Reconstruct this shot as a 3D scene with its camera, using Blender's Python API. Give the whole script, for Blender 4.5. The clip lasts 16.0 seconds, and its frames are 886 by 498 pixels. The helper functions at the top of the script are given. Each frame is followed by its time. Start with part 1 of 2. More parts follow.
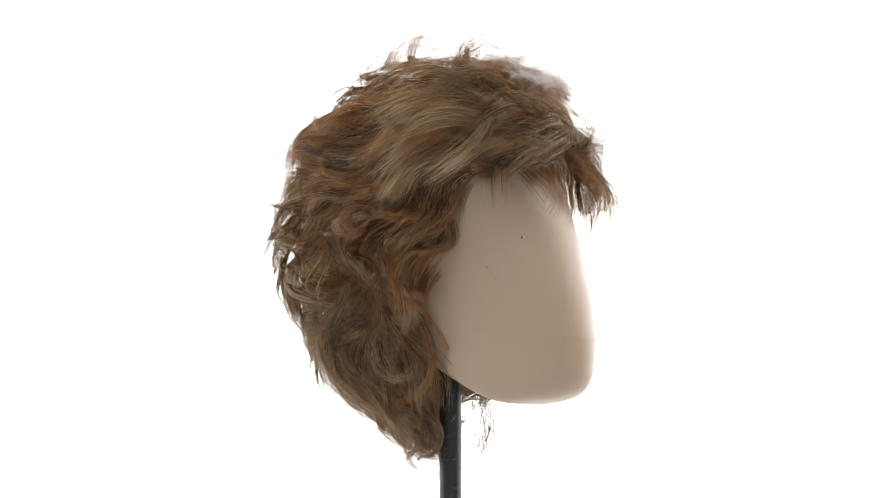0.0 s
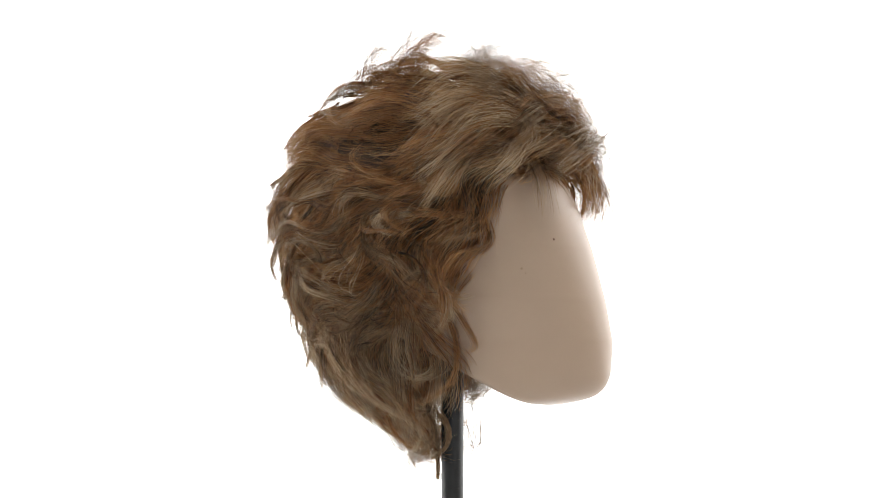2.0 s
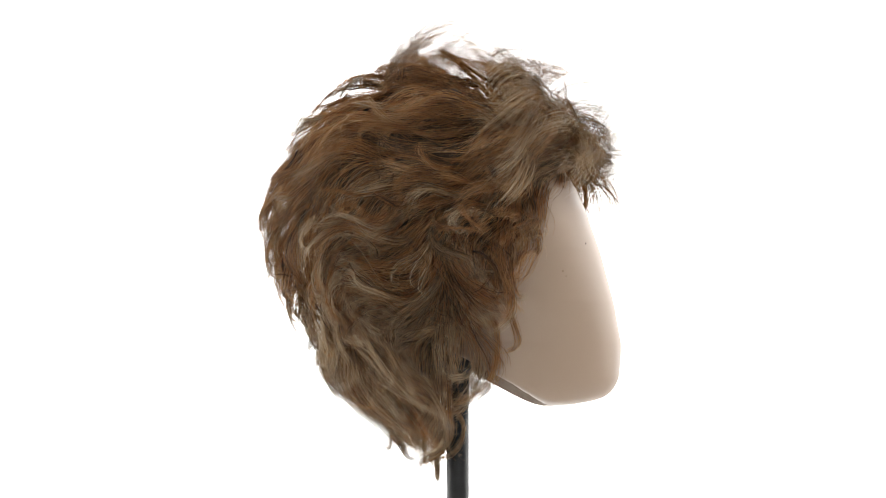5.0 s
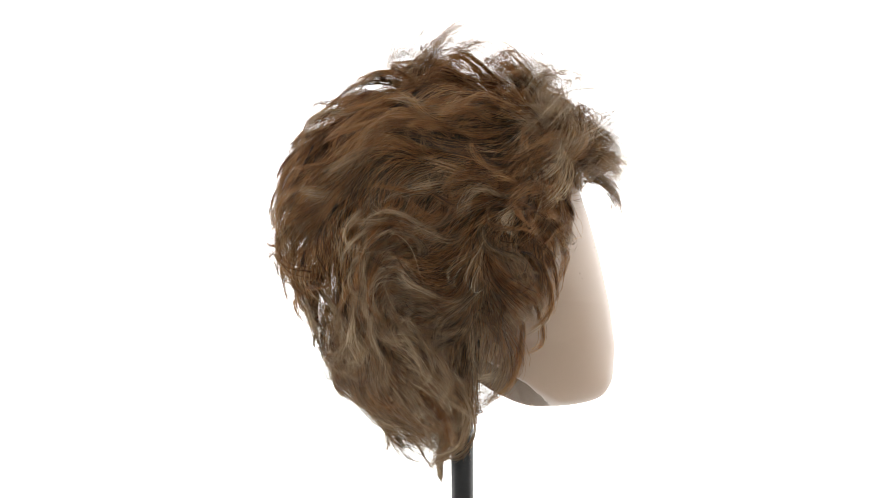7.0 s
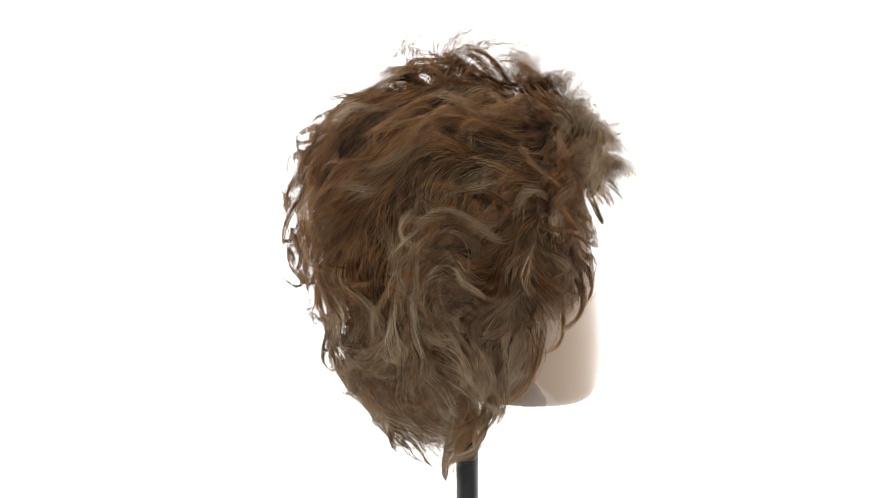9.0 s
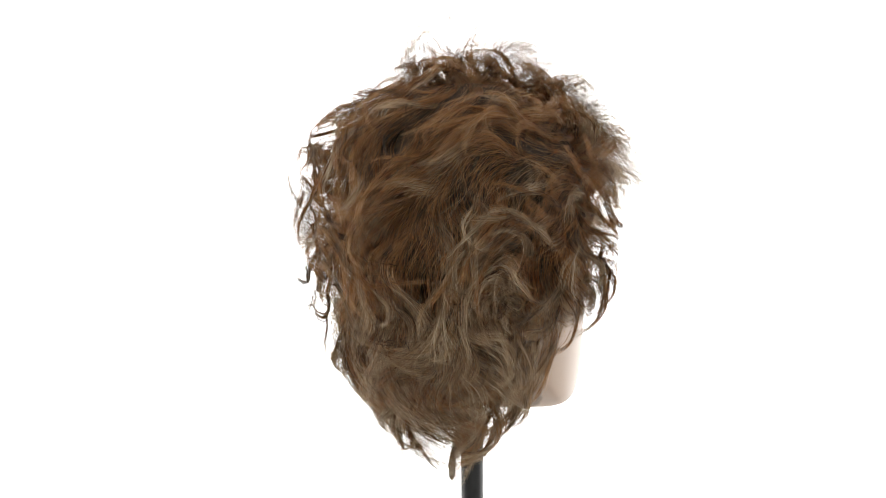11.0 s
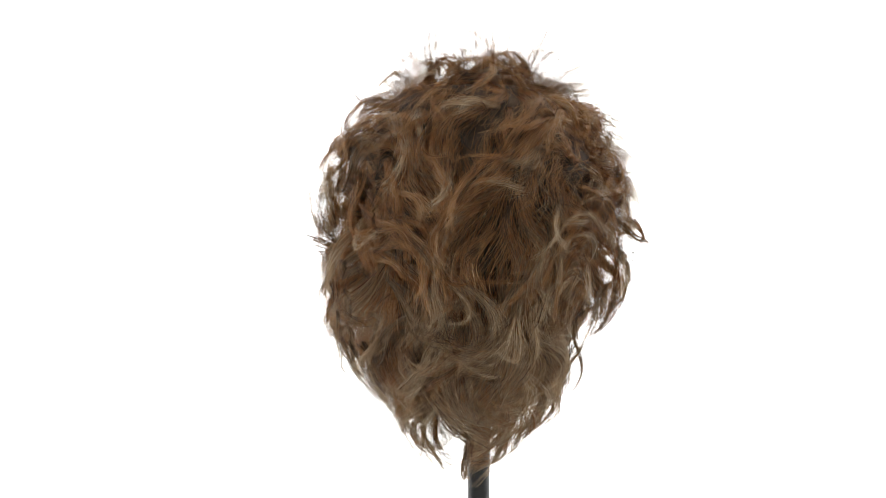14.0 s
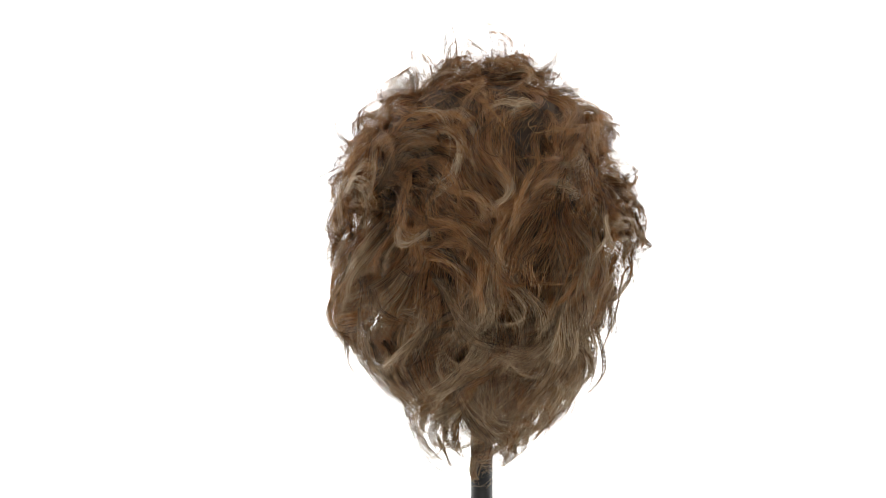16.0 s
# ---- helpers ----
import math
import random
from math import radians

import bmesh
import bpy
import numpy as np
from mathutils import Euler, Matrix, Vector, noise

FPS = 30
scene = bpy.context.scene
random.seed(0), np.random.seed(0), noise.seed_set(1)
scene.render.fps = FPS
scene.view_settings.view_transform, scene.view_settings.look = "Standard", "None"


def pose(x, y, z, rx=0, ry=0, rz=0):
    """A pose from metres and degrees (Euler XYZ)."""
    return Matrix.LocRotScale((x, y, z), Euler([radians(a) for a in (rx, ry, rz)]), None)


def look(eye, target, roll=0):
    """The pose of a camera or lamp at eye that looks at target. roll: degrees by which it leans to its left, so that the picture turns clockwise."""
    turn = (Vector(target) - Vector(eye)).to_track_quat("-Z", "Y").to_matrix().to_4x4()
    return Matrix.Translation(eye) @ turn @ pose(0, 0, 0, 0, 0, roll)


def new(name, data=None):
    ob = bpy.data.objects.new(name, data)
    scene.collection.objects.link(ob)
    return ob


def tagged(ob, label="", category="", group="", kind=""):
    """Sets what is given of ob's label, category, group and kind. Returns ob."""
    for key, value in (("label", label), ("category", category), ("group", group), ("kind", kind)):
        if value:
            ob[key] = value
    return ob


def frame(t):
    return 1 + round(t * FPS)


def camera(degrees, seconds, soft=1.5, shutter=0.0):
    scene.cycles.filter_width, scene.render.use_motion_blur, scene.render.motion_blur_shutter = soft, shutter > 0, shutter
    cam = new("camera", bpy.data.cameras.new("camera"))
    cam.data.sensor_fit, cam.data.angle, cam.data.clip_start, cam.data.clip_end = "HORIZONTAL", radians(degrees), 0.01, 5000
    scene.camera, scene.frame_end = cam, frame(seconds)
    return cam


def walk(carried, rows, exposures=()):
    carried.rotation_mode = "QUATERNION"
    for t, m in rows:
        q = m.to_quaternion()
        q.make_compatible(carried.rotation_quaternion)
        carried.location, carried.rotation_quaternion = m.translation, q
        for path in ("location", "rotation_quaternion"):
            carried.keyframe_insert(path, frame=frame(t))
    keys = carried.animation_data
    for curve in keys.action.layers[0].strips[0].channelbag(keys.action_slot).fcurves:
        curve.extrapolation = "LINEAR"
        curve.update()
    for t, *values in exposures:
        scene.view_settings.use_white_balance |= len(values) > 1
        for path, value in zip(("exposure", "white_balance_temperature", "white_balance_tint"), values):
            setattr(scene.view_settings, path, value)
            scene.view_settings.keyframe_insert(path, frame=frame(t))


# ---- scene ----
cam = camera(21.8, 16.0, soft=0.9)

# ---- plan: one unit of the plan is 0.4 mm, the turning axis is x = y = 0, the floor z = 0 ----
S = 0.0004
LIFT = 0.62                       # height of the plan's zero over the floor
SPIN, START = 8.30, -35.0         # degrees a second; the way the head faces at the start
TILT = radians(5.24)
DIST = 4078 * S
EYE = Vector((-42.0 * S, -DIST * math.cos(TILT), LIFT - DIST * math.sin(TILT)))
VIEW = look(EYE, EYE + Vector((0, math.cos(TILT), math.sin(TILT))))
walk(cam, [(0.0, VIEW), (16.0, VIEW)])

# ---- light: a bright white backdrop behind that glows by itself, two soft lamps before it, a pale room ----
world = bpy.data.worlds.new("studio")
world.use_nodes = True
scene.world = world
world.node_tree.nodes["Background"].inputs["Color"].default_value = (1.0, 0.985, 0.965, 1)
world.node_tree.nodes["Background"].inputs["Strength"].default_value = 0.06


def soft_lamp(name, eye, target, sx, sy, watts, colour):
    data = bpy.data.lights.new(name, "AREA")
    data.shape, data.size, data.size_y, data.energy, data.color = "RECTANGLE", sx, sy, watts, colour
    lamp = new(name, data)
    lamp.matrix_world = look(eye, target)
    return tagged(lamp, "large white softbox beside the camera", "studio lamp")


soft_lamp("softbox", (-1.5, 0.4, 1.0), (0, 0, 0.62), 1.2, 1.5, 12.5, (1.0, 0.98, 0.95))
soft_lamp("softbox", (1.5, 0.4, 1.0), (0, 0, 0.62), 1.2, 1.5, 12.5, (1.0, 0.98, 0.95))
soft_lamp("softbox", (-0.4, -1.1, 2.2), (0, 0, 0.62), 1.0, 0.8, 14, (1.0, 0.97, 0.93))
scene.view_settings.exposure = 0.0


# ---- materials ----
def material(name):
    m = bpy.data.materials.new(name)
    m.use_nodes = True
    nt = m.node_tree
    return m, nt.nodes, nt.links, nt.nodes["Principled BSDF"]


def ramp(nodes, stops):
    r = nodes.new("ShaderNodeValToRGB")
    e = r.color_ramp.elements
    while len(e) < len(stops):
        e.new(0.5)
    for el, (p, c) in zip(e, stops):
        el.position, el.color = p, (*c, 1)
    return r


def skin_material():
    m, nodes, links, p = material("mannequin_lacquer")
    tex = nodes.new("ShaderNodeTexCoord")
    n = nodes.new("ShaderNodeTexNoise")
    n.inputs["Scale"].default_value, n.inputs["Detail"].default_value = 9, 6
    links.new(tex.outputs["Object"], n.inputs["Vector"])
    r = ramp(nodes, ((0.3, (0.425, 0.308, 0.222)), (0.7, (0.455, 0.332, 0.243))))
    links.new(n.outputs["Fac"], r.inputs["Fac"])
    colour = r.outputs["Color"]
    # small brown specks in the lacquer
    for place, size, tint in (((0.0773, -0.0472, 0.6203), 0.0008, (0.10, 0.05, 0.03)), ((0.0587, -0.0616, 0.5998), 0.0008, (0.33, 0.23, 0.16)), ((0.0610, -0.0600, 0.5965), 0.0006, (0.33, 0.23, 0.16)),):
        far = nodes.new("ShaderNodeVectorMath")
        far.operation = "DISTANCE"
        links.new(tex.outputs["Object"], far.inputs[0])
        far.inputs[1].default_value = place
        less = nodes.new("ShaderNodeMath")
        less.operation = "LESS_THAN"
        links.new(far.outputs["Value"], less.inputs[0])
        less.inputs[1].default_value = size
        mix = nodes.new("ShaderNodeMix")
        mix.data_type = "RGBA"
        links.new(less.outputs[0], mix.inputs[0])
        links.new(colour, mix.inputs[6])
        mix.inputs[7].default_value = (*tint, 1)
        colour = mix.outputs[2]
    links.new(colour, p.inputs["Base Color"])
    fine = nodes.new("ShaderNodeTexNoise")
    fine.inputs["Scale"].default_value, fine.inputs["Detail"].default_value = 900, 3
    links.new(tex.outputs["Object"], fine.inputs["Vector"])
    b = nodes.new("ShaderNodeBump")
    b.inputs["Strength"].default_value, b.inputs["Distance"].default_value = 0.06, 0.0004
    links.new(fine.outputs["Fac"], b.inputs["Height"])
    links.new(b.outputs["Normal"], p.inputs["Normal"])
    p.inputs["Roughness"].default_value = 0.42
    p.inputs["Coat Weight"].default_value, p.inputs["Coat Roughness"].default_value = 0.25, 0.3
    return m


def plain(name, colour, rough, scale=60, vary=0.12, metallic=0.0):
    m, nodes, links, p = material(name)
    tex = nodes.new("ShaderNodeTexCoord")
    n = nodes.new("ShaderNodeTexNoise")
    n.inputs["Scale"].default_value, n.inputs["Detail"].default_value = scale, 5
    links.new(tex.outputs["Object"], n.inputs["Vector"])
    r = ramp(nodes, ((0.3, [c * (1 - vary) for c in colour]), (0.7, [min(1, c * (1 + vary)) for c in colour])))
    links.new(n.outputs["Fac"], r.inputs["Fac"])
    links.new(r.outputs["Color"], p.inputs["Base Color"])
    p.inputs["Roughness"].default_value, p.inputs["Metallic"].default_value = rough, metallic
    return m


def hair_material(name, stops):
    """Strands: a tint for each strand and each lock, dark roots deepened to paint in the shade between locks, a soft
    sheen and light let through.
    """
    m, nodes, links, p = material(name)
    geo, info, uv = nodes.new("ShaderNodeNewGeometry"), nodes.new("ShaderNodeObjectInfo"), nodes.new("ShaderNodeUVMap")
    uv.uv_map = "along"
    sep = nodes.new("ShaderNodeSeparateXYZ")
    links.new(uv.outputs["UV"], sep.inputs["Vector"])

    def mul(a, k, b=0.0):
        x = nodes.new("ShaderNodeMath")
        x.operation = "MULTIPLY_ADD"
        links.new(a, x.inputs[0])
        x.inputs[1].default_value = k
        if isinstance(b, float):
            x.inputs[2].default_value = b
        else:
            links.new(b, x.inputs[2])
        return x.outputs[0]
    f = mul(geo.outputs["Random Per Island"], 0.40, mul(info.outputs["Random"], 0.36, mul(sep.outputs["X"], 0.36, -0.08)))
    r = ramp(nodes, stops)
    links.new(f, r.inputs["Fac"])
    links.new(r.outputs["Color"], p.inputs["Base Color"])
    p.inputs["Roughness"].default_value = 0.28
    p.inputs["Specular IOR Level"].default_value = 0.6
    tr = nodes.new("ShaderNodeBsdfTranslucent")
    links.new(r.outputs["Color"], tr.inputs["Color"])
    mix = nodes.new("ShaderNodeMixShader")
    mix.inputs[0].default_value = 0.48
    links.new(p.outputs[0], mix.inputs[1])
    links.new(tr.outputs[0], mix.inputs[2])
    links.new(mix.outputs[0], nodes["Material Output"].inputs["Surface"])
    return m


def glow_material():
    m, nodes, links, p = material("glowing_white_backdrop")
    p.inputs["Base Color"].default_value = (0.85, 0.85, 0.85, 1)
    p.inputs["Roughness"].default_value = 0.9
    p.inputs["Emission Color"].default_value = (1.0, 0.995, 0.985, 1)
    # emission stands in for light falling on the backdrop
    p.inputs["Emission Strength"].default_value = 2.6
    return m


SKIN = skin_material()
INSIDE = plain("grey_brown_inside", (0.33, 0.255, 0.20), 0.7, 40, 0.1)
BLACK = plain("black_lacquered_steel", (0.012, 0.012, 0.013), 0.38, 200, 0.2)
CAP = plain("dark_wig_net", (0.06, 0.034, 0.017), 0.85, 300, 0.4)
GREY = plain("pale_studio_paint", (0.62, 0.62, 0.61), 0.8, 2, 0.04)
PALE = plain("pale_studio_floor", (0.65, 0.65, 0.65), 0.7, 2, 0.04)
GLOW = glow_material()
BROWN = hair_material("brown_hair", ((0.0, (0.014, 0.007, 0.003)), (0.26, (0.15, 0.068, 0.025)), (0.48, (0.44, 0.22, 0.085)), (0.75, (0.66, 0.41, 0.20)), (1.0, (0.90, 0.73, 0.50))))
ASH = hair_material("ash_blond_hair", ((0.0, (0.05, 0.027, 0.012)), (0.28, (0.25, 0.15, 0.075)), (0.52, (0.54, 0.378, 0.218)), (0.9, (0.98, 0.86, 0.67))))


# ---- mesh helpers ----
def mesh_from(name, verts, faces, mat, smooth=True, uv=None):
    verts, faces = np.asarray(verts, np.float32), np.asarray(faces, np.int32)
    me = bpy.data.meshes.new(name)
    k = faces.shape[1]
    me.vertices.add(len(verts))
    me.vertices.foreach_set("co", verts.ravel())
    me.loops.add(faces.size)
    me.loops.foreach_set("vertex_index", faces.ravel())
    me.polygons.add(len(faces))
    me.polygons.foreach_set("loop_start", np.arange(0, faces.size, k, dtype=np.int32))
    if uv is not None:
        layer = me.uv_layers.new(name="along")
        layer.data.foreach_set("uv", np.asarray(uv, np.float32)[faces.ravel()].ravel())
    me.update(calc_edges=True)
    if smooth:
        me.polygons.foreach_set("use_smooth", np.ones(len(faces), bool))
    me.materials.append(mat)
    return me


def part(name, me, parent, label=""):
    ob = new(name, me)
    ob.parent = parent
    return tagged(ob, label)


# ---- studio: floor, backdrop, walls and ceiling ----
def box_mesh(name, x0, y0, z0, x1, y1, z1, mat):
    bm = bmesh.new()
    bmesh.ops.create_cube(bm, size=1)
    for v in bm.verts:
        v.co = Vector((x0 + (v.co.x + 0.5) * (x1 - x0), y0 + (v.co.y + 0.5) * (y1 - y0), z0 + (v.co.z + 0.5) * (z1 - z0)))
    me = bpy.data.meshes.new(name)
    bm.to_mesh(me)
    bm.free()
    me.materials.append(mat)
    return me


for name, box, mat, label in (
        ("floor", (-3, -3.2, -0.1, 3, 2.6, 0), PALE, "plain pale grey studio floor"),
        ("backdrop", (-3, 2.6, -0.1, 3, 2.7, 3.0), GLOW, "pure white studio backdrop glowing evenly by itself"),
        ("wall_left", (-3.1, -3.2, -0.1, -3, 2.7, 3.0), GREY, "plain pale studio wall"),
        ("wall_right", (3, -3.2, -0.1, 3.1, 2.7, 3.0), GREY, "plain pale studio wall"),
        ("wall_behind", (-3.1, -3.3, -0.1, 3.1, -3.2, 3.0), GREY, "plain pale studio wall"),
        ("ceiling", (-3.1, -3.3, 3.0, 3.1, 2.7, 3.1), GREY, "plain pale studio ceiling")):
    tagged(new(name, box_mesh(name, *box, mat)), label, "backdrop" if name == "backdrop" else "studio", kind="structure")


# ---- the forms of head and wig, as level sections: height, front, back, half width ----
AHEAD = (10.0, 0.0, 0.0)           # head and wig before the turning axis
MID = -28.0                        # the head's middle plane beside the turning axis
HEAD = np.array(((-330, 225, -60, 70), (-276, 246, -70, 92), (-229, 253, -82, 98), (-169, 254, -110, 110), (-99, 240, -190, 136), (-9, 215, -255, 160),
                 (60, 190, -272, 176), (101, 172, -276, 184), (160, 135, -268, 184), (220, 78, -238, 158), (256, 14, -178, 112), (270, -30, -130, 70), (277, -78, -82, 4)), float)


def rho(form, p, mid=MID, power=2.0):
    """Below 1 inside the form, above 1 outside."""
    z = np.clip(p[..., 2], form[0, 0], form[-1, 0])
    f, b, w = (np.interp(z, form[:, 0], form[:, i]) for i in (1, 2, 3))
    q = (np.abs((p[..., 0] - (f + b) / 2) / ((f - b) / 2)) ** power + np.abs((p[..., 1] - mid) / w) ** power) ** (1 / power)
    over = np.maximum(p[..., 2] - form[-1, 0], form[0, 0] - p[..., 2])
    return q + np.maximum(over, 0) * 0.02


def head_level(p):
    """Negative inside the mannequin head: its sections, cut below the chin and along the sloping underside."""
    body = (rho(HEAD, p) - 1) * 130
    chin = (-p[..., 2] - 276 + (p[..., 0] - 120) * 0.10) * 0.99
    neck = (-(p[..., 2] + 275) + (115 - p[..., 0]) * 0.55) * 0.876

    def soft_max(a, b, k):
        return np.maximum(a, b) + k * np.log1p(np.exp(-np.abs(a - b) / k)) - k * 0.2
    return soft_max(soft_max(body, chin, 19.0), neck, 6.0)


def normal(level, p, e=9.0):
    g = np.stack([level(p + d) - level(p - d) for d in np.eye(3) * e], -1)
    return g / (np.linalg.norm(g, axis=-1, keepdims=True) + 1e-9)


CORE = np.array((-10.0, MID, -20.0))


def cast(level, way, far=520.0, core=CORE):
    """The distance from a core to the level's surface along each way."""
    lo, hi = np.zeros(way.shape[:-1]), np.full(way.shape[:-1], far)
    for _ in range(34):
        mid = (lo + hi) / 2
        inside = level(core + way * mid[..., None]) < 0
        lo, hi = np.where(inside, mid, lo), np.where(inside, hi, mid)
    return lo


def sphere_ways(nu, nv):
    u, v = np.arange(nu) * 2 * math.pi / nu, (np.arange(nv) + 0.5) / nv * math.pi
    uu, vv = np.meshgrid(u, v)
    return np.stack([np.sin(vv) * np.cos(uu), np.sin(vv) * np.sin(uu), np.cos(vv)], -1)


def placed(p):
    """From the plan to metres over the floor, in the space of the turning things."""
    out = (np.asarray(p, float) + AHEAD) * S
    out[..., 2] += LIFT
    return out


def ball_faces(nu, nv, keep=None):
    f = []
    for j in range(nv - 1):
        for i in range(nu):
            q = (j * nu + i, (j + 1) * nu + i, (j + 1) * nu + (i + 1) % nu, j * nu + (i + 1) % nu)
            if keep is None or all(keep[k] for k in q):
                f.append(q)
    return f


def mannequin_head():
    nu, nv = 320, 220
    way = sphere_ways(nu, nv)
    r = cast(head_level, way)
    p = CORE + way * r[..., None]
    under = (p[..., 2] + 275) - (115 - p[..., 0]) * 0.55
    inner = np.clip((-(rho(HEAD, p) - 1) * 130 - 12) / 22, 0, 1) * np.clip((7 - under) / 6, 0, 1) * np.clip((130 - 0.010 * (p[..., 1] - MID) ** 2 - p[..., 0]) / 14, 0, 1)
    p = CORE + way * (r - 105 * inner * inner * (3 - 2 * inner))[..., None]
    v = list(placed(p).reshape(-1, 3))
    f = ball_faces(nu, nv)
    f = [(*q,) for q in f]
    # close the two poles with a ring of thin faces
    for j, flip in ((0, False), (nv - 1, True)):
        c = len(v)
        v.append(np.mean([v[j * nu + i] for i in range(nu)], axis=0))
        for i in range(0, nu, 2):
            a, b, d = j * nu + i, j * nu + (i + 1) % nu, j * nu + (i + 2) % nu
            f.append((c, d, b, a) if flip else (c, a, b, d))
    me = mesh_from("mannequin_head", v, f, SKIN)
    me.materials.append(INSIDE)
    # faces in the hollow take a darker grey-brown than the lacquer
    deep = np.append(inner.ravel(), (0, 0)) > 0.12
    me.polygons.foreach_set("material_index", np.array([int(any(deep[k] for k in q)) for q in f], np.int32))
    return tagged(new("mannequin_head", me), "smooth faceless beige mannequin head wearing a wig", "mannequin head")


def lathe(name, rings, mat, centre, sides=40):
    v, f = [], []
    for r, z in rings:
        for i in range(sides):
            a = 2 * math.pi * i / sides
            v.append((centre[0] + r * math.cos(a), centre[1] + r * math.sin(a), z))
    for j in range(len(rings) - 1):
        for i in range(sides):
            f.append((j * sides + i, j * sides + (i + 1) % sides, (j + 1) * sides + (i + 1) % sides, (j + 1) * sides + i))
    return mesh_from(name, v, f, mat)


def stand():
    thing = tagged(new("wig_stand"), "slim black steel pole carrying the mannequin head", "stand")
    c = (-19 * S, -23.4 * S)
    part("pole", lathe("pole", [(0.0, 0.0), (0.0075, 0.0), (0.0078, 0.001), (0.0078, 0.498), (0.0078, LIFT - 205 * S)], BLACK, c), thing)
    part("collar", lathe("collar", [(0.0079, LIFT - 218 * S), (0.0092, LIFT - 217 * S), (0.0095, LIFT - 214 * S), (0.0095, LIFT - 170 * S)], BLACK, c), thing)
    return thing


# ---- the wig ----
# its outer form, section by section: height, mean reach, middle x and y, and how the reach varies twice round
SECTION = np.array(((-412, 14, -56, 0, 0, 0), (-396, 40, -54, -4, -1, 1), (-359, 84, -58, -4, -2, -8), (-309, 120, -62, -20, -10, -3), (-259, 150, -90, -18, -4, 10), (-209, 196, -88, -4, -11, 12),
                    (-159, 224, -76, -4, -12, 6), (-109, 254, -68, -15, 0, -2), (-59, 265, -83, -30, -4, -5), (-9, 274, -87, -33, -4, -7), (41, 277, -86, -28, -1, -9), (91, 279, -65, -24, 11, -9),
                    (141, 276, -50, -19, 17, -6), (191, 258, -49, -15, 17, -7), (241, 228, -43, -18, 16, -5), (291, 176, -35, -25, 19, -7), (322, 122, -30, -20, 18, -6), (345, 50, -35, -18, 4, 0), (350, 4, -35, -18, 0, 0)), float)
rng = np.random.default_rng(11)
WIG_CORE = np.array((-75.0, -20.0, 10.0))
NT = 90
_t = np.arange(NT) * 2 * math.pi / NT
_h = SECTION[:, 1:2] + SECTION[:, 4:5] * np.cos(2 * _t) + SECTION[:, 5:6] * np.sin(2 * _t)
_c = np.cos(_t[:, None] - _t[None])
ROUND = 1.035 * np.min(np.where(_c[None] > 0.2, _h[:, None, :] / np.maximum(_c, 0.2)[None], 1e4), axis=2)    # section's reach in each direction


def wig_form(p):
    """Below 0 inside the wig's outer form."""
    z = np.clip(p[..., 2], SECTION[0, 0], SECTION[-1, 0])
    row = np.interp(z, SECTION[:, 0], np.arange(len(SECTION)))
    x, y = p[..., 0] - np.interp(z, SECTION[:, 0], SECTION[:, 2]), p[..., 1] - np.interp(z, SECTION[:, 0], SECTION[:, 3])
    a = (np.arctan2(y, x) % (2 * math.pi)) / (2 * math.pi) * NT
    i, j = np.floor(a).astype(int), np.clip(np.floor(row).astype(int), 0, len(SECTION) - 2)
    u, v = a - i, row - j
    i0, i1 = i % NT, (i + 1) % NT
    reach = (1 - v) * ((1 - u) * ROUND[j, i0] + u * ROUND[j, i1]) + v * ((1 - u) * ROUND[j + 1, i0] + u * ROUND[j + 1, i1])
    over = np.maximum(p[..., 2] - SECTION[-1, 0], SECTION[0, 0] - p[..., 2])
    return np.hypot(x, y) / reach - 1 + np.maximum(over, 0) * 0.05


NA, NE = 120, 80
_a, _e = np.meshgrid(np.arange(NA) * 2 * math.pi / NA - math.pi, np.linspace(-math.pi / 2, math.pi / 2, NE), indexing="ij")
REACH = cast(wig_form, np.stack([np.cos(_e) * np.cos(_a), np.cos(_e) * np.sin(_a), np.sin(_e)], -1), 520.0, WIG_CORE)
REACH = (REACH * 2 + np.roll(REACH, 1, 0) + np.roll(REACH, -1, 0)) / 4
REACH[:, 1:-1] = (REACH[:, 1:-1] * 2 + REACH[:, 2:] + REACH[:, :-2]) / 4


def wig_rho(p):
    """The distance from the wig's core, 1 at its outer form."""
    d = p - WIG_CORE
    r = np.linalg.norm(d, axis=-1) + 1e-9
    a = (np.arctan2(d[..., 1], d[..., 0]) + math.pi) / (2 * math.pi) * NA
    e = (np.arcsin(np.clip(d[..., 2] / r, -1, 1)) / math.pi + 0.5) * (NE - 1)
    i, j = np.floor(a).astype(int), np.clip(np.floor(e).astype(int), 0, NE - 2)
    u, v = a - i, e - j
    i0, i1 = i % NA, (i + 1) % NA
    reach = (1 - u) * ((1 - v) * REACH[i0, j] + v * REACH[i0, j + 1]) + u * ((1 - v) * REACH[i1, j] + v * REACH[i1, j + 1])
    return r / reach


def wig_level(p):
    return (wig_rho(p) - 1) * 200


def hairline(p):
    """True where hair grows on the head."""
    x, z = p[..., 0], p[..., 2]
    low = np.interp(x, (-260, -60, -20, 30, 70, 110, 160, 200), (-190, -185, -110, -60, 20, 95, 128, 138))
    return z > low


def open_face(p):
    """How far forward the hair reaches at a height, further under the far jaw."""
    z = p[..., 2]
    reach = np.interp(z, (-400, -300, -240, -190, -160, -130, -90, 40, 90, 125, 160), (60, 25, -40, -60, -25, 50, 78, 80, 130, 235, 900))
    return reach + np.where(p[..., 1] > MID + 20, np.interp(z, (-330, -250, -160, -140), (40, 90, 70, 0)), 0)


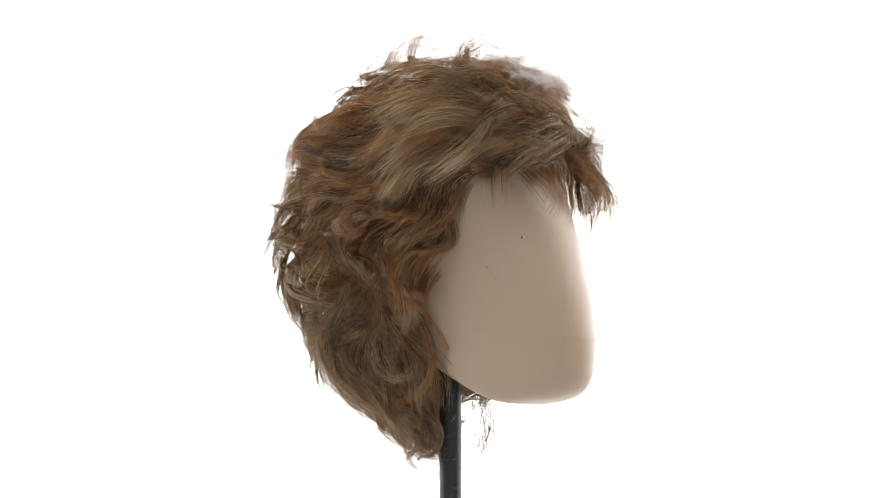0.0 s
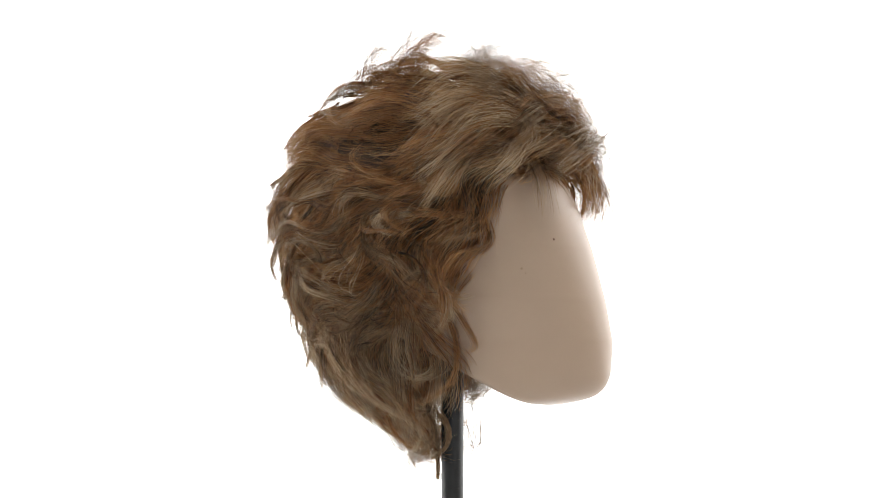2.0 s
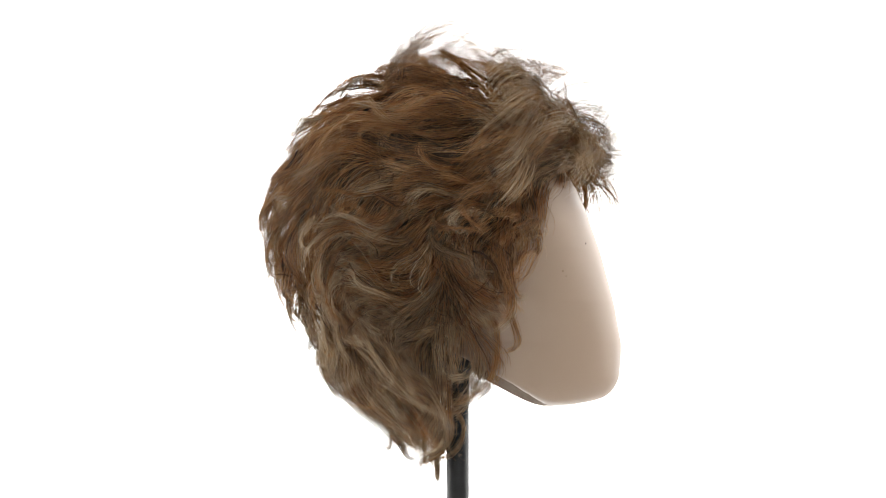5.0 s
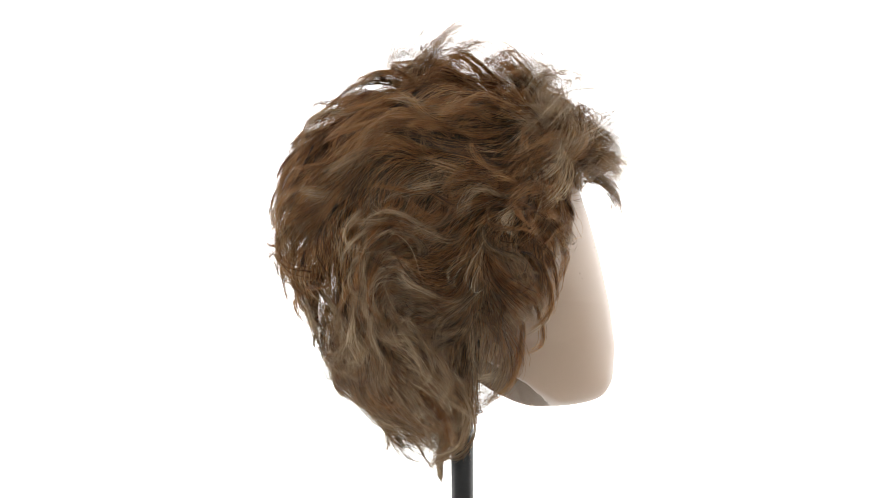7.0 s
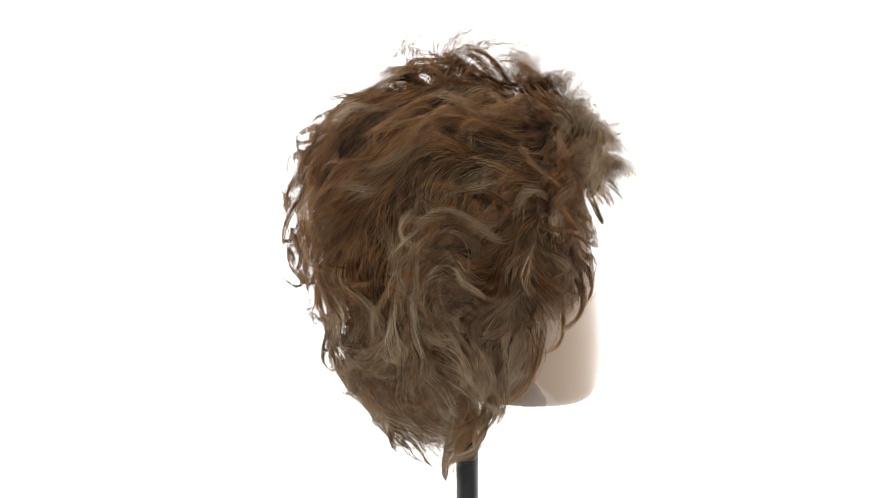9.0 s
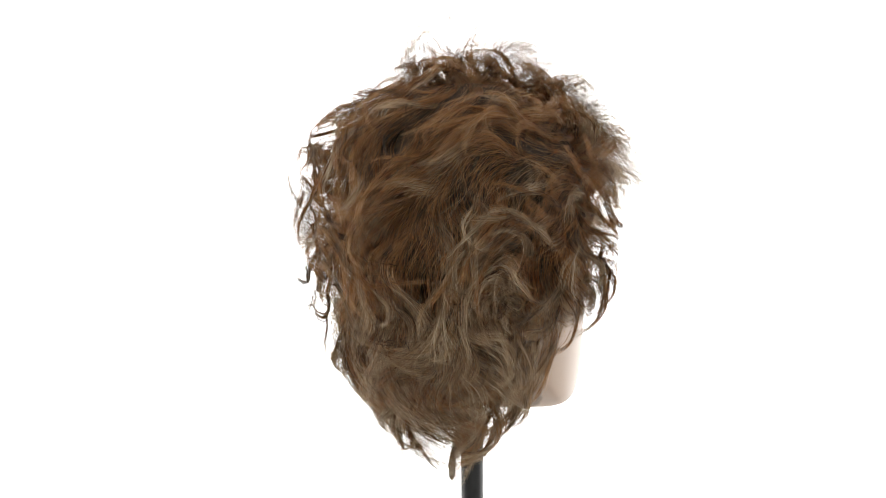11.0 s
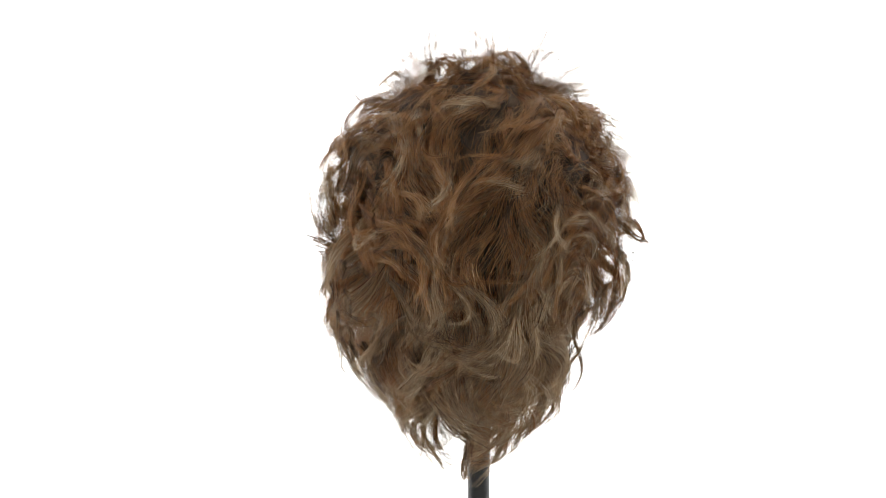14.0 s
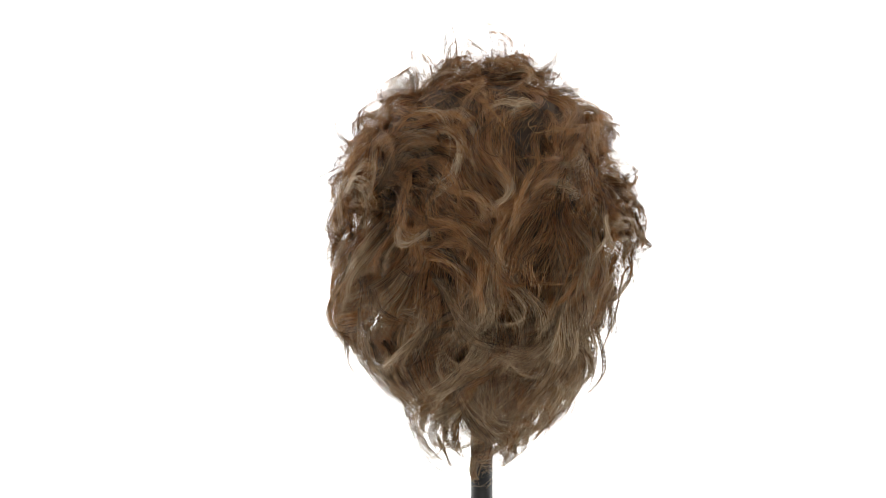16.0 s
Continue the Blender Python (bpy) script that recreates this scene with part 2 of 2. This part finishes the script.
def unit(v):
    return v / (np.linalg.norm(v, axis=-1, keepdims=True) + 1e-9)


SWIRL = unit(rng.normal(0, 1, (5, 3))) * 2 * math.pi / np.array((150, 175, 200, 230, 280.0))[:, None]


def swirl(p):
    """The wide waves that neighbouring locks share, as an angle off the combing; calm over the brow."""
    a = sum(np.sin(p @ k + 1.7 * i) for i, k in enumerate(SWIRL)) * 0.46
    return a * np.interp(p[..., 0], (90, 180), (1, 0.3)) * np.interp(p[..., 2] + 0.3 * p[..., 0], (-200, -130, -60, 60), (1.5, 1.0, 1.0, 0.55))


PART = np.array((150.0, 10.0, 230.0))      # where the combing begins, above the brow
WHORL = np.array((-50.0, 75.0))            # y and z of the place behind where the swept-back sides meet


def flow(p, n):
    """The way the hair is combed: back along the sides, together at the whorl behind, then spreading down to the nape."""
    away = p - PART
    away = away - n * np.sum(away * n, -1, keepdims=True)
    away = away / (np.linalg.norm(away, axis=-1, keepdims=True) + 40)
    x, y, z = p[..., 0:1], p[..., 1:2], p[..., 2:3]
    zero, one = np.zeros_like(z), np.ones_like(z)
    near = np.clip(1 - (open_face(p)[..., None] - x) / 80, 0, 1.2) * (z < 110)
    back = np.interp(x, (-160, 90, 150, 190), (0.8, 1.0, 0.7, 0.2)) * np.clip((z + 150) / 200, 0, 1)
    down = np.interp(z, (-425, -385, -310, -140, -60, 60, 140), (-0.8, 0.1, 0.9, 1.1, 1.0, 0.42, 0.12)) + 0.95 * near
    behind = np.clip((-140 - x) / 120, 0, 1)
    aside = np.clip((y - WHORL[0]) / 70, -1, 1)
    meet = np.interp(z, (-230, -130, 0, 60, 140, 230), (0.75, -0.1, -0.3, 0.95, 0.75, 0.1)) * behind
    low = np.clip((-170 - z) / 110, 0, 1) * 0.2
    hook = np.clip((-215 - z) / 90, 0, 1) * 0.15
    d = away * 0.5 + np.concatenate([zero, zero, -one], -1) * down - np.concatenate([zero, aside, zero], -1) * np.maximum(meet, low)
    d = d + np.concatenate([hook - back * (1 - 0.6 * behind) - near * 0.1, zero, zero], -1)
    d = unit(d - n * np.sum(d * n, -1, keepdims=True))
    a = swirl(p)[..., None]
    return d * np.cos(a) + np.cross(n, d) * np.sin(a)


STEPS = 12


def comb(root, length, layer, wave, phase, tip, curl, steps=STEPS, fine=40):
    """Lines through the hair, all at once: slow waves to the side and outward, and a hook at the tip."""
    bend = 20 + 12 * np.abs(np.sin(phase * 2.3))
    p = root.copy()
    start = wig_rho(root)
    tuck = (np.sin(phase * 9.1) > -0.75) * 1.0
    line = [p.copy()]
    step = (length / (fine - 1))[:, None]
    for k in range(1, fine):
        s = k / (fine - 1)
        n = normal(wig_level, p)
        f = flow(p, n)
        side = np.cross(n, f)
        goal = start + (layer - start) * min(1, s * 2.2)
        a = wave * np.sin(length * s / bend + phase) * min(1, 0.35 + 1.3 * s) + curl * max(0, s - 0.5) ** 1.5 * 2.8
        goal = goal - 0.15 * tuck * max(0, s - 0.65) / 0.35
        rise = (goal - wig_rho(p)) * 7 + np.sin(length * s / bend * 0.9 + phase * 1.7) * wave * 0.35 + tip * max(0, s - 0.6) * 3.2
        p = p + step * unit(f * np.cos(a)[:, None] + side * np.sin(a)[:, None] + n * np.clip(rise, -1.6, 1.6)[:, None])
        line.append(p.copy())
    line = np.stack(line, 1)
    out = []
    for one in line:
        beyond = ((one[:, 0] > open_face(one) + 10) | (one[:, 2] < -402)) & (np.arange(fine) > fine // 4)
        end = np.argmax(beyond) if beyond.any() else fine - 1
        at = np.linspace(0, max(end, fine // 3), steps)
        out.append(np.stack([np.interp(at, np.arange(fine), one[:, c]) for c in range(3)], -1))
    return np.array(out)


def tubes(pos, radius, rng):
    """Thin three-sided tubes with pointed tips along rows of points."""
    count, k = pos.shape[:2]
    s = np.linspace(0, 1, k)
    tan = unit(np.gradient(pos, axis=1))
    ref = unit(rng.normal(0, 1, (count, 1, 3)))
    b1 = unit(np.cross(tan, np.broadcast_to(ref, tan.shape)))
    b2 = np.cross(tan, b1)
    rad = radius * np.where(rng.random((count, 1)) < 0.12, 1.7, rng.uniform(0.65, 1.2, (count, 1))) * np.interp(s, (0, 0.6, 1), (1, 0.9, 0.25))[None]
    rings = np.stack([pos + rad[..., None] * (math.cos(q) * b1 + math.sin(q) * b2) for q in (0, 2.0944, 4.18879)], 2)
    i = np.arange(count)[:, None, None] * (k * 3) + np.arange(k - 1)[None, :, None] * 3
    j = np.arange(3)[None, None]
    a, b = i + j, i + (j + 1) % 3
    faces = np.stack([a, b, b + 3, a + 3], -1).reshape(-1, 4)
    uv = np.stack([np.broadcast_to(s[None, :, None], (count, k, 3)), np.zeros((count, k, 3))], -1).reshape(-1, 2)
    return rings.reshape(-1, 3), faces, uv


def fan(lines, count, rng, clump, frizz, radius, short=0.5):
    """The hairs of one lock, each between the lock's few guide lines, more or less drawn together towards the tip."""
    m, k = lines.shape[:2]
    s = np.linspace(0, 1, k)
    own, mean = rng.dirichlet([0.55] * m, count), rng.dirichlet([2.0] * m)
    end = short + (1 - short) * rng.uniform(0, 1, count) ** 0.6
    at = s[None] * end[:, None]
    draw = (clump * np.clip(at * 1.15 - 0.1, 0, 1))[..., None]
    w = own[:, None] * (1 - draw) + mean * draw
    stray = np.where(rng.random(count) < 0.16, rng.uniform(1.5, 4.0, count), 1.0)
    wob = rng.normal(0, 1, (count, 3, 3)) * frizz * stray[:, None, None]
    ph = rng.uniform(0, 6.3, (count, 3))
    pos = np.zeros((count, k, 3))
    for c in range(3):
        for g in range(m):
            pos[:, :, c] += w[:, :, g] * np.interp(at.ravel(), s, lines[g, :, c]).reshape(count, k)
        for h in range(3):
            pos[:, :, c] += wob[:, h, c][:, None] * np.sin(at * (2.5 + 3.2 * h) + ph[:, h][:, None]) * (0.25 + at) / (1 + h)
    return tubes(pos, radius, rng)


def roots(count, rng, apart=30, where=None):
    """Places on the head where hair grows, evenly strewn."""
    got, tries = [], 0
    while len(got) < count:
        way = unit(rng.normal(0, 1, (3000, 3)))
        p = CORE + way * cast(head_level, way)[..., None]
        ok = hairline(p)
        if where is not None:
            ok &= where(p)
        for q in p[ok]:
            if all(np.sum((q - o) ** 2) > apart ** 2 for o in got) or rng.random() < 0.02:
                got.append(q)
            if len(got) == count:
                break
        tries += 1
        apart *= 0.9 if tries % 3 == 0 else 1.0
    return np.array(got)


def drift(p, far, seed):
    """A slow change from place to place, so that neighbouring locks swing together."""
    return np.array([noise.noise(Vector(q / far) + Vector((seed, 0, 0))) for q in p])


# where the pale streaks lie: x, y, z and how far they spread
STREAKS = np.array(((-228, -195, -20, 70), (-180, 205, 20, 60), (-200, 190, -60, 60), (150, -80, 175, 65), (60, -190, -60, 55), (-170, -190, -190, 70), (-300, -20, -190, 70), (20, -170, 170, 40), (-220, 40, 210, 30)), float)


def paleness(q):
    """How likely a lock is ash blond."""
    d = np.sum((STREAKS[:, :3] - q) ** 2, -1) / STREAKS[:, 3] ** 2
    return min(0.9, 0.75 * np.exp(-d).sum() + np.interp(q[2], (-330, -150, -40, 120), (0.88, 0.62, 0.32, 0.08)))


def add_lock(thing, data, ash):
    v, f, uv = data
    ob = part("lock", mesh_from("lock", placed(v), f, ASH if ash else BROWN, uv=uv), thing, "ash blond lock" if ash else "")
    tagged(ob, kind="stuff")


def join(thing, name, sets, mat, label):
    """Hair that cannot be told apart, as one part."""
    f, first = [], 0
    for a in sets:
        f.append(a[1] + first)
        first += len(a[0])
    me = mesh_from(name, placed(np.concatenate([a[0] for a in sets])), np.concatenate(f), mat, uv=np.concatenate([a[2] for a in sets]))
    return tagged(part(name, me, thing, label), kind="stuff")


GUIDES = 5


def lock_set(thing, base, length, layer, wave, tip, curl, count, spread, clump, frizz, radius, rng, joined="", steps=STEPS):
    """Locks from their roots: each has five guide lines that differ a little, and hairs between them."""
    m = len(base)
    z = base[:, 2]
    size = rng.uniform(*length, m) + np.clip((60 - z) / 140, 0, 1) * 40 - np.clip((base[:, 0] - 60) / 60, 0, 1) * 50
    phase = drift(base, 110, 3.1) * 6 + rng.uniform(-0.4, 0.4, m)
    turn = np.sign(drift(base, 75, 6.4) + rng.uniform(-0.15, 0.15, m))
    near = np.repeat(base, GUIDES, 0)
    g = m * GUIDES
    out = normal(head_level, near)
    shift = rng.normal(0, 1, (g, 3)) * np.repeat(rng.uniform(*spread, m), GUIDES)[:, None]
    near = near + shift - out * np.sum(shift * out, -1, keepdims=True)

    def vary(a, times, plus=0.0):
        return np.repeat(a, GUIDES) * rng.normal(1, times, g) + rng.normal(0, 1, g) * plus
    line = comb(near, vary(size, 0.10), vary(rng.uniform(*layer, m), 0, 0.014), vary(rng.uniform(*wave, m), 0.18), vary(phase, 0, 0.32), vary(rng.uniform(*tip, m), 0, 0.2), vary(turn * rng.uniform(*curl, m), 0.25, 0.15), steps)
    line = line.reshape(m, GUIDES, steps, 3)
    sets = [fan(one, count, rng, rng.uniform(*clump), frizz, radius) for one in line]
    if joined:
        join(thing, joined, sets, BROWN, "under layer of brown hair")
        return
    for one, data in zip(line, sets):
        add_lock(thing, data, rng.random() < paleness(one[0, 7]))


def ends(thing, count, rng, where, apart, size, top, start, turn, hairs, spread, clump, radius=0.33):
    """Short curved ends that lie over one another on the outside, most with the tip flicked up."""
    way = unit(rng.normal(0, 1, (6000, 3)))
    p = WIG_CORE + way * (300 / wig_rho(WIG_CORE + way * 300) * start)[:, None]
    ok = (p[:, 0] < open_face(p) - 40) & where(p)
    got = []
    for q in p[ok]:
        if all(np.sum((q - o) ** 2) > apart ** 2 for o in got):
            got.append(q)
        if len(got) == count:
            break
    p = np.array(got)
    m = len(p)
    up = np.sign(drift(p, 75, 6.4) + rng.uniform(-0.12, 0.12, m))
    phase = drift(p, 90, 8.2) * 5

    def spreads(a, k):
        return np.repeat(a, GUIDES) + rng.normal(0, k, m * GUIDES)
    a0, bow = spreads(-up * rng.uniform(0.0, 0.7, m), 0.12), spreads(up * rng.uniform(*turn, m), 0.22)
    high, long, wig_phase = spreads(rng.uniform(*top, m), 0.014), spreads(rng.uniform(*size, m), 12), spreads(phase, 0.3)
    p = np.repeat(p, GUIDES, 0) + rng.normal(0, 1, (m * GUIDES, 3)) * np.repeat(rng.uniform(*spread, m), GUIDES)[:, None]
    line, lift, tuck = [], spreads(rng.uniform(-0.7, 0.3, m), 0.2), np.repeat(rng.random(m) < 0.8, GUIDES) * 1.0
    for k in range(STEPS):
        s = k / (STEPS - 1)
        line.append(p.copy())
        for _ in range(2):
            n = normal(wig_level, p)
            f = flow(p, n)
            a = (a0 + bow * s ** 1.6 + 0.45 * np.sin(s * 5.5 + wig_phase))[:, None]
            goal = start + (high - start) * math.sin(min(1, s * 1.7) * math.pi / 2) - tuck * max(0, s - 0.55) * 0.34
            rise = (goal - wig_rho(p)) * 8 + lift * max(0, s - 0.65) * 2.5
            p = p + (long / STEPS / 2)[:, None] * unit(f * np.cos(a) + np.cross(n, f) * np.sin(a) + n * np.clip(rise, -1.5, 1.5)[:, None])
    for one in np.stack(line, 1).reshape(m, GUIDES, STEPS, 3):
        add_lock(thing, fan(one, hairs, rng, rng.uniform(*clump), 2.0, radius, 0.45), rng.random() < paleness(one[0, 6]))


def arcs(thing, base, rng, size, first, sweep, toward, count, wide, thick, radius, low, pale, joined=""):
    """Loose locks that rise from the hair and fall over in an arc, each hair in an arc of its own."""
    made = []
    for q in base:
        n = normal(wig_level, q[None])[0]
        f = unit(toward(q, n))
        f = unit(f - n * np.dot(f, n))
        side = np.cross(n, f)
        part_of = rng.uniform(0.8, 1.12, count)
        length = rng.uniform(*size) * part_of * rng.normal(1, 0.06, count)
        turn = np.radians(rng.uniform(*sweep)) * rng.uniform(0.85, 1.1, count)
        a0 = np.radians(rng.uniform(*first)) + rng.normal(0, 0.06, count)
        lean = rng.uniform(-0.4, 0.4) + rng.normal(0, 0.06, count)
        w, h = rng.uniform(*wide), rng.uniform(*thick)
        p = q + n * max(0, (low - wig_rho(q)) * 220)
        p = p + side * rng.normal(0, w * 0.5, (count, 1)) + f * rng.normal(0, h, (count, 1))
        line = []
        for k in range(STEPS):
            a = (a0 + turn * (k / (STEPS - 1)) ** 1.2)[:, None]
            line.append(p)
            p = p + (length / STEPS)[:, None] * (np.cos(a) * n + np.sin(a) * f + (lean * math.sin(k * 0.4))[:, None] * side)
        made.append(tubes(np.stack(line, 1), radius, rng))
        if not joined:
            add_lock(thing, made[-1], rng.random() < pale)
    if joined:
        join(thing, joined, made, BROWN, "loose hairs curling up from the waves")


def wig():
    thing = tagged(new("wig"), "short wavy brown wig with ash blond highlights on a mannequin head", "wig")
    nu, nv = 120, 80
    way = sphere_ways(nu, nv)
    p = CORE + way * (cast(head_level, way) + 5)[..., None]
    keep = hairline(p - np.array((0, 0, 8.0))).ravel()
    part("wig_cap", mesh_from("wig_cap", placed(p).reshape(-1, 3), ball_faces(nu, nv, keep), CAP), thing, "dark net cap under the hair")
    # short hair close to the cap
    way = unit(rng.normal(0, 1, (9000, 3)))
    base = CORE + way * (cast(head_level, way) + 4)[..., None]
    base = base[hairline(base)][:4200]
    m = len(base)
    line = comb(base, rng.uniform(70, 120, m), rng.uniform(0.70, 0.84, m), rng.uniform(0.1, 0.6, m), rng.uniform(0, 6, m), rng.uniform(-0.4, 0.4, m), rng.uniform(-0.6, 0.6, m), 7, 16)
    v, f, uv = tubes(line, 0.5, rng)
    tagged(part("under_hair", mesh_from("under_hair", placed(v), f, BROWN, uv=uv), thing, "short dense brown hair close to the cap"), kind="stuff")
    # an under layer, then the outer waves, the sides and the temples
    lock_set(thing, roots(130, rng, 30), (180, 300), (0.80, 1.0), (0.1, 0.4), (-0.4, 0.1), (0, 0.8), 50, (18, 28), (0, 0.3), 4.0, 0.42, rng, "under_layer", 8)
    lock_set(thing, roots(44, rng, 20, lambda p: p[..., 2] > 165), (90, 170), (0.86, 0.97), (0.1, 0.4), (-0.4, 0.1), (0, 0.8), 50, (20, 30), (0, 0.2), 5.0, 0.36, rng, "crown_under_layer", 8)
    lock_set(thing, roots(120, rng, 34), (200, 310), (0.93, 1.05), (0.2, 0.6), (-0.7, 0.1), (0.6, 2.7), 54, (7, 14), (0.0, 0.7), 2.4, 0.34, rng)
    lock_set(thing, roots(44, rng, 26, lambda p: (np.abs(p[..., 1] - MID) > 60) & (p[..., 2] < 100)), (180, 290), (0.94, 1.04), (0.2, 0.6), (-0.8, 0.1), (0.6, 2.7), 54, (7, 13), (0.0, 0.7), 2.4, 0.34, rng)
    lock_set(thing, roots(34, rng, 16, lambda p: (p[..., 0] > -60) & (p[..., 2] < 120) & (np.abs(p[..., 1] - MID) > 70)), (150, 230), (0.94, 1.12), (0.2, 0.5), (-1.0, 0.0), (0.6, 2.6), 58, (7, 13), (0.0, 0.6), 2.4, 0.34, rng)
    # curved ends all over the outside
    ends(thing, 135, rng, lambda p: p[:, 2] > -260, 39, (130, 230), (0.98, 1.06), 0.86, (0.8, 2.8), 47, (6, 12), (0.0, 0.7))
    ends(thing, 70, rng, lambda p: (p[:, 2] > -330) & (p[:, 2] < 300), 46, (120, 190), (1.01, 1.09), 0.92, (1.2, 3.2), 32, (5, 10), (0.0, 0.6), 0.25)
    ends(thing, 54, rng, lambda p: (p[:, 2] < -110) & (p[:, 2] > -320) & (p[:, 0] < 20), 30, (190, 300), (0.95, 1.07), 0.82, (1.2, 2.8), 48, (8, 15), (0.0, 0.5), 0.29)
    # the nape hangs in long waves and turns up below
    lock_set(thing, roots(46, rng, 20, lambda p: (p[..., 2] < -20) & (p[..., 0] < -30)), (280, 470), (0.74, 1.08), (0.5, 1.0), (-0.3, 0.2), (0.8, 2.8), 46, (8, 16), (0.0, 0.6), 2.6, 0.30, rng, steps=14)

    way = unit(rng.normal(0, 1, (5000, 3)))
    base = WIG_CORE + way * (300 / wig_rho(WIG_CORE + way * 300) * 0.90)[:, None]
    base = base[(base[:, 2] < -165) & (base[:, 2] > -285) & (base[:, 0] < 40)][:34]
    arcs(thing, base, rng, (150, 225), (62, 85), (80, 140), lambda q, n: np.array((0.1, -0.002 * (q[1] - MID), -1.0)), 44, (22, 40), (7, 12), 0.24, 0.93, 0.85)

    # the fringe rises forward over the brow and is swept aside to both temples
    def brow(q, n):
        if q[1] + rng.normal(0, 32) < MID + 45:
            return np.array((-0.5 + rng.uniform(-0.3, 0.5), -0.8, -0.32 + rng.uniform(-0.35, 0.25)))
        return np.array((0.1 + rng.uniform(-0.3, 0.4), 0.8, -0.6 + rng.uniform(-0.35, 0.2)))
    arcs(thing, roots(50, rng, 16, lambda p: (p[..., 0] > 50) & (p[..., 2] > 118)), rng, (150, 230), (25, 60), (90, 150), brow, 58, (16, 30), (7, 12), 0.29, 0.87, 0.55)
    arcs(thing, roots(14, rng, 18, lambda p: (p[..., 0] > 95) & (p[..., 2] > 118)), rng, (130, 190), (10, 40), (120, 200), lambda q, n: np.array((rng.uniform(-0.3, 0.4), rng.uniform(-1, 1), -0.25)), 40, (12, 24), (6, 10), 0.27, 0.88, 0.5)

    arcs(thing, roots(14, rng, 14, lambda p: (p[..., 0] > 105) & (p[..., 2] > 118)), rng, (90, 135), (25, 50), (60, 110), lambda q, n: np.array((0.5, rng.uniform(-0.5, 0.5), -0.3)), 48, (18, 30), (7, 12), 0.27, 0.86, 0.5)
    # hair laid every way over the place where the combing begins
    arcs(thing, roots(30, rng, 16, lambda p: (p[..., 0] > 30) & (p[..., 2] > 150)), rng, (130, 210), (45, 72), (55, 100), lambda q, n: np.array((rng.uniform(-1, 0.1), rng.uniform(-1, 1), 0.1)), 48, (18, 30), (8, 12), 0.31, 0.86, 0.3)

    # loose curls over the crown, and under the far jaw
    def any_way(q, n):
        return np.array((rng.uniform(0.5, 1.0), rng.uniform(-0.6, 0.6), 0.0))
    arcs(thing, roots(46, rng, 22, lambda p: (p[..., 2] > 165) & (p[..., 0] > -190) & (p[..., 0] < 125) & (np.abs(p[..., 1] - MID) < 120)), rng, (150, 240), (-10, 30), (150, 240), any_way, 32, (16, 30), (5, 10), 0.18, 0.98, 0.15)
    arcs(thing, roots(9, rng, 18, lambda p: (p[..., 2] < -90) & (p[..., 0] > -150) & (p[..., 1] > MID + 30)), rng, (200, 260), (40, 70), (130, 210),
         lambda q, n: np.array((0.9, 0.0, -0.9)), 44, (20, 34), (6, 12), 0.31, 0.70, 0.4)
    # small loose loops over all the outside
    way = unit(rng.normal(0, 1, (900, 3)))
    base = WIG_CORE + way * (300 / wig_rho(WIG_CORE + way * 300) * 0.92)[:, None]
    base = base[(base[:, 0] < open_face(base) - 60) & (base[:, 2] > -340)][:150]
    arcs(thing, base, rng, (90, 160), (35, 65), (150, 250), lambda q, n: flow(q[None], n[None])[0] + 0.9 * rng.normal(0, 1, 3), 12, (10, 20), (4, 8), 0.18, 0.93, 0.2, "loose_hair")
    # single stray hairs that cross the locks and stand off
    base = roots(150, rng, 26)
    m = len(base) * GUIDES
    near = np.repeat(base, GUIDES, 0) + rng.normal(0, 12, (m, 3))
    line = comb(near, rng.uniform(170, 300, m), rng.uniform(0.94, 1.04, m), rng.uniform(0.3, 1.1, m), rng.uniform(0, 6, m), rng.uniform(-0.8, 0.1, m), rng.uniform(-2.6, 2.6, m)).reshape(len(base), GUIDES, STEPS, 3)
    join(thing, "stray_hair", [fan(one, 16, rng, 0.0, 4.0, 0.19, 0.7) for one in line], BROWN, "fine stray hairs standing off")
    base = roots(110, rng, 26, lambda p: p[..., 2] < 190)
    m = len(base) * GUIDES
    near = np.repeat(base, GUIDES, 0) + rng.normal(0, 14, (m, 3))
    line = comb(near, rng.uniform(180, 330, m), rng.uniform(0.95, 1.04, m), rng.uniform(0.3, 1.0, m), rng.uniform(0, 6, m), rng.uniform(-0.8, 0.1, m), rng.uniform(-2.6, 2.6, m)).reshape(len(base), GUIDES, STEPS, 3)
    join(thing, "pale_stray_hair", [fan(one, 12, rng, 0.0, 4.0, 0.20, 0.7) for one in line], ASH, "fine ash blond hairs across the waves")
    return thing


HEAD_THING, STAND_THING, WIG_THING = mannequin_head(), stand(), wig()


def motions():
    rows = [(t, pose(0, 0, 0, 0, 0, START + SPIN * t)) for t in np.arange(0, 16.01, 0.5)]
    for thing in (HEAD_THING, STAND_THING, WIG_THING):
        walk(thing, rows)


motions()
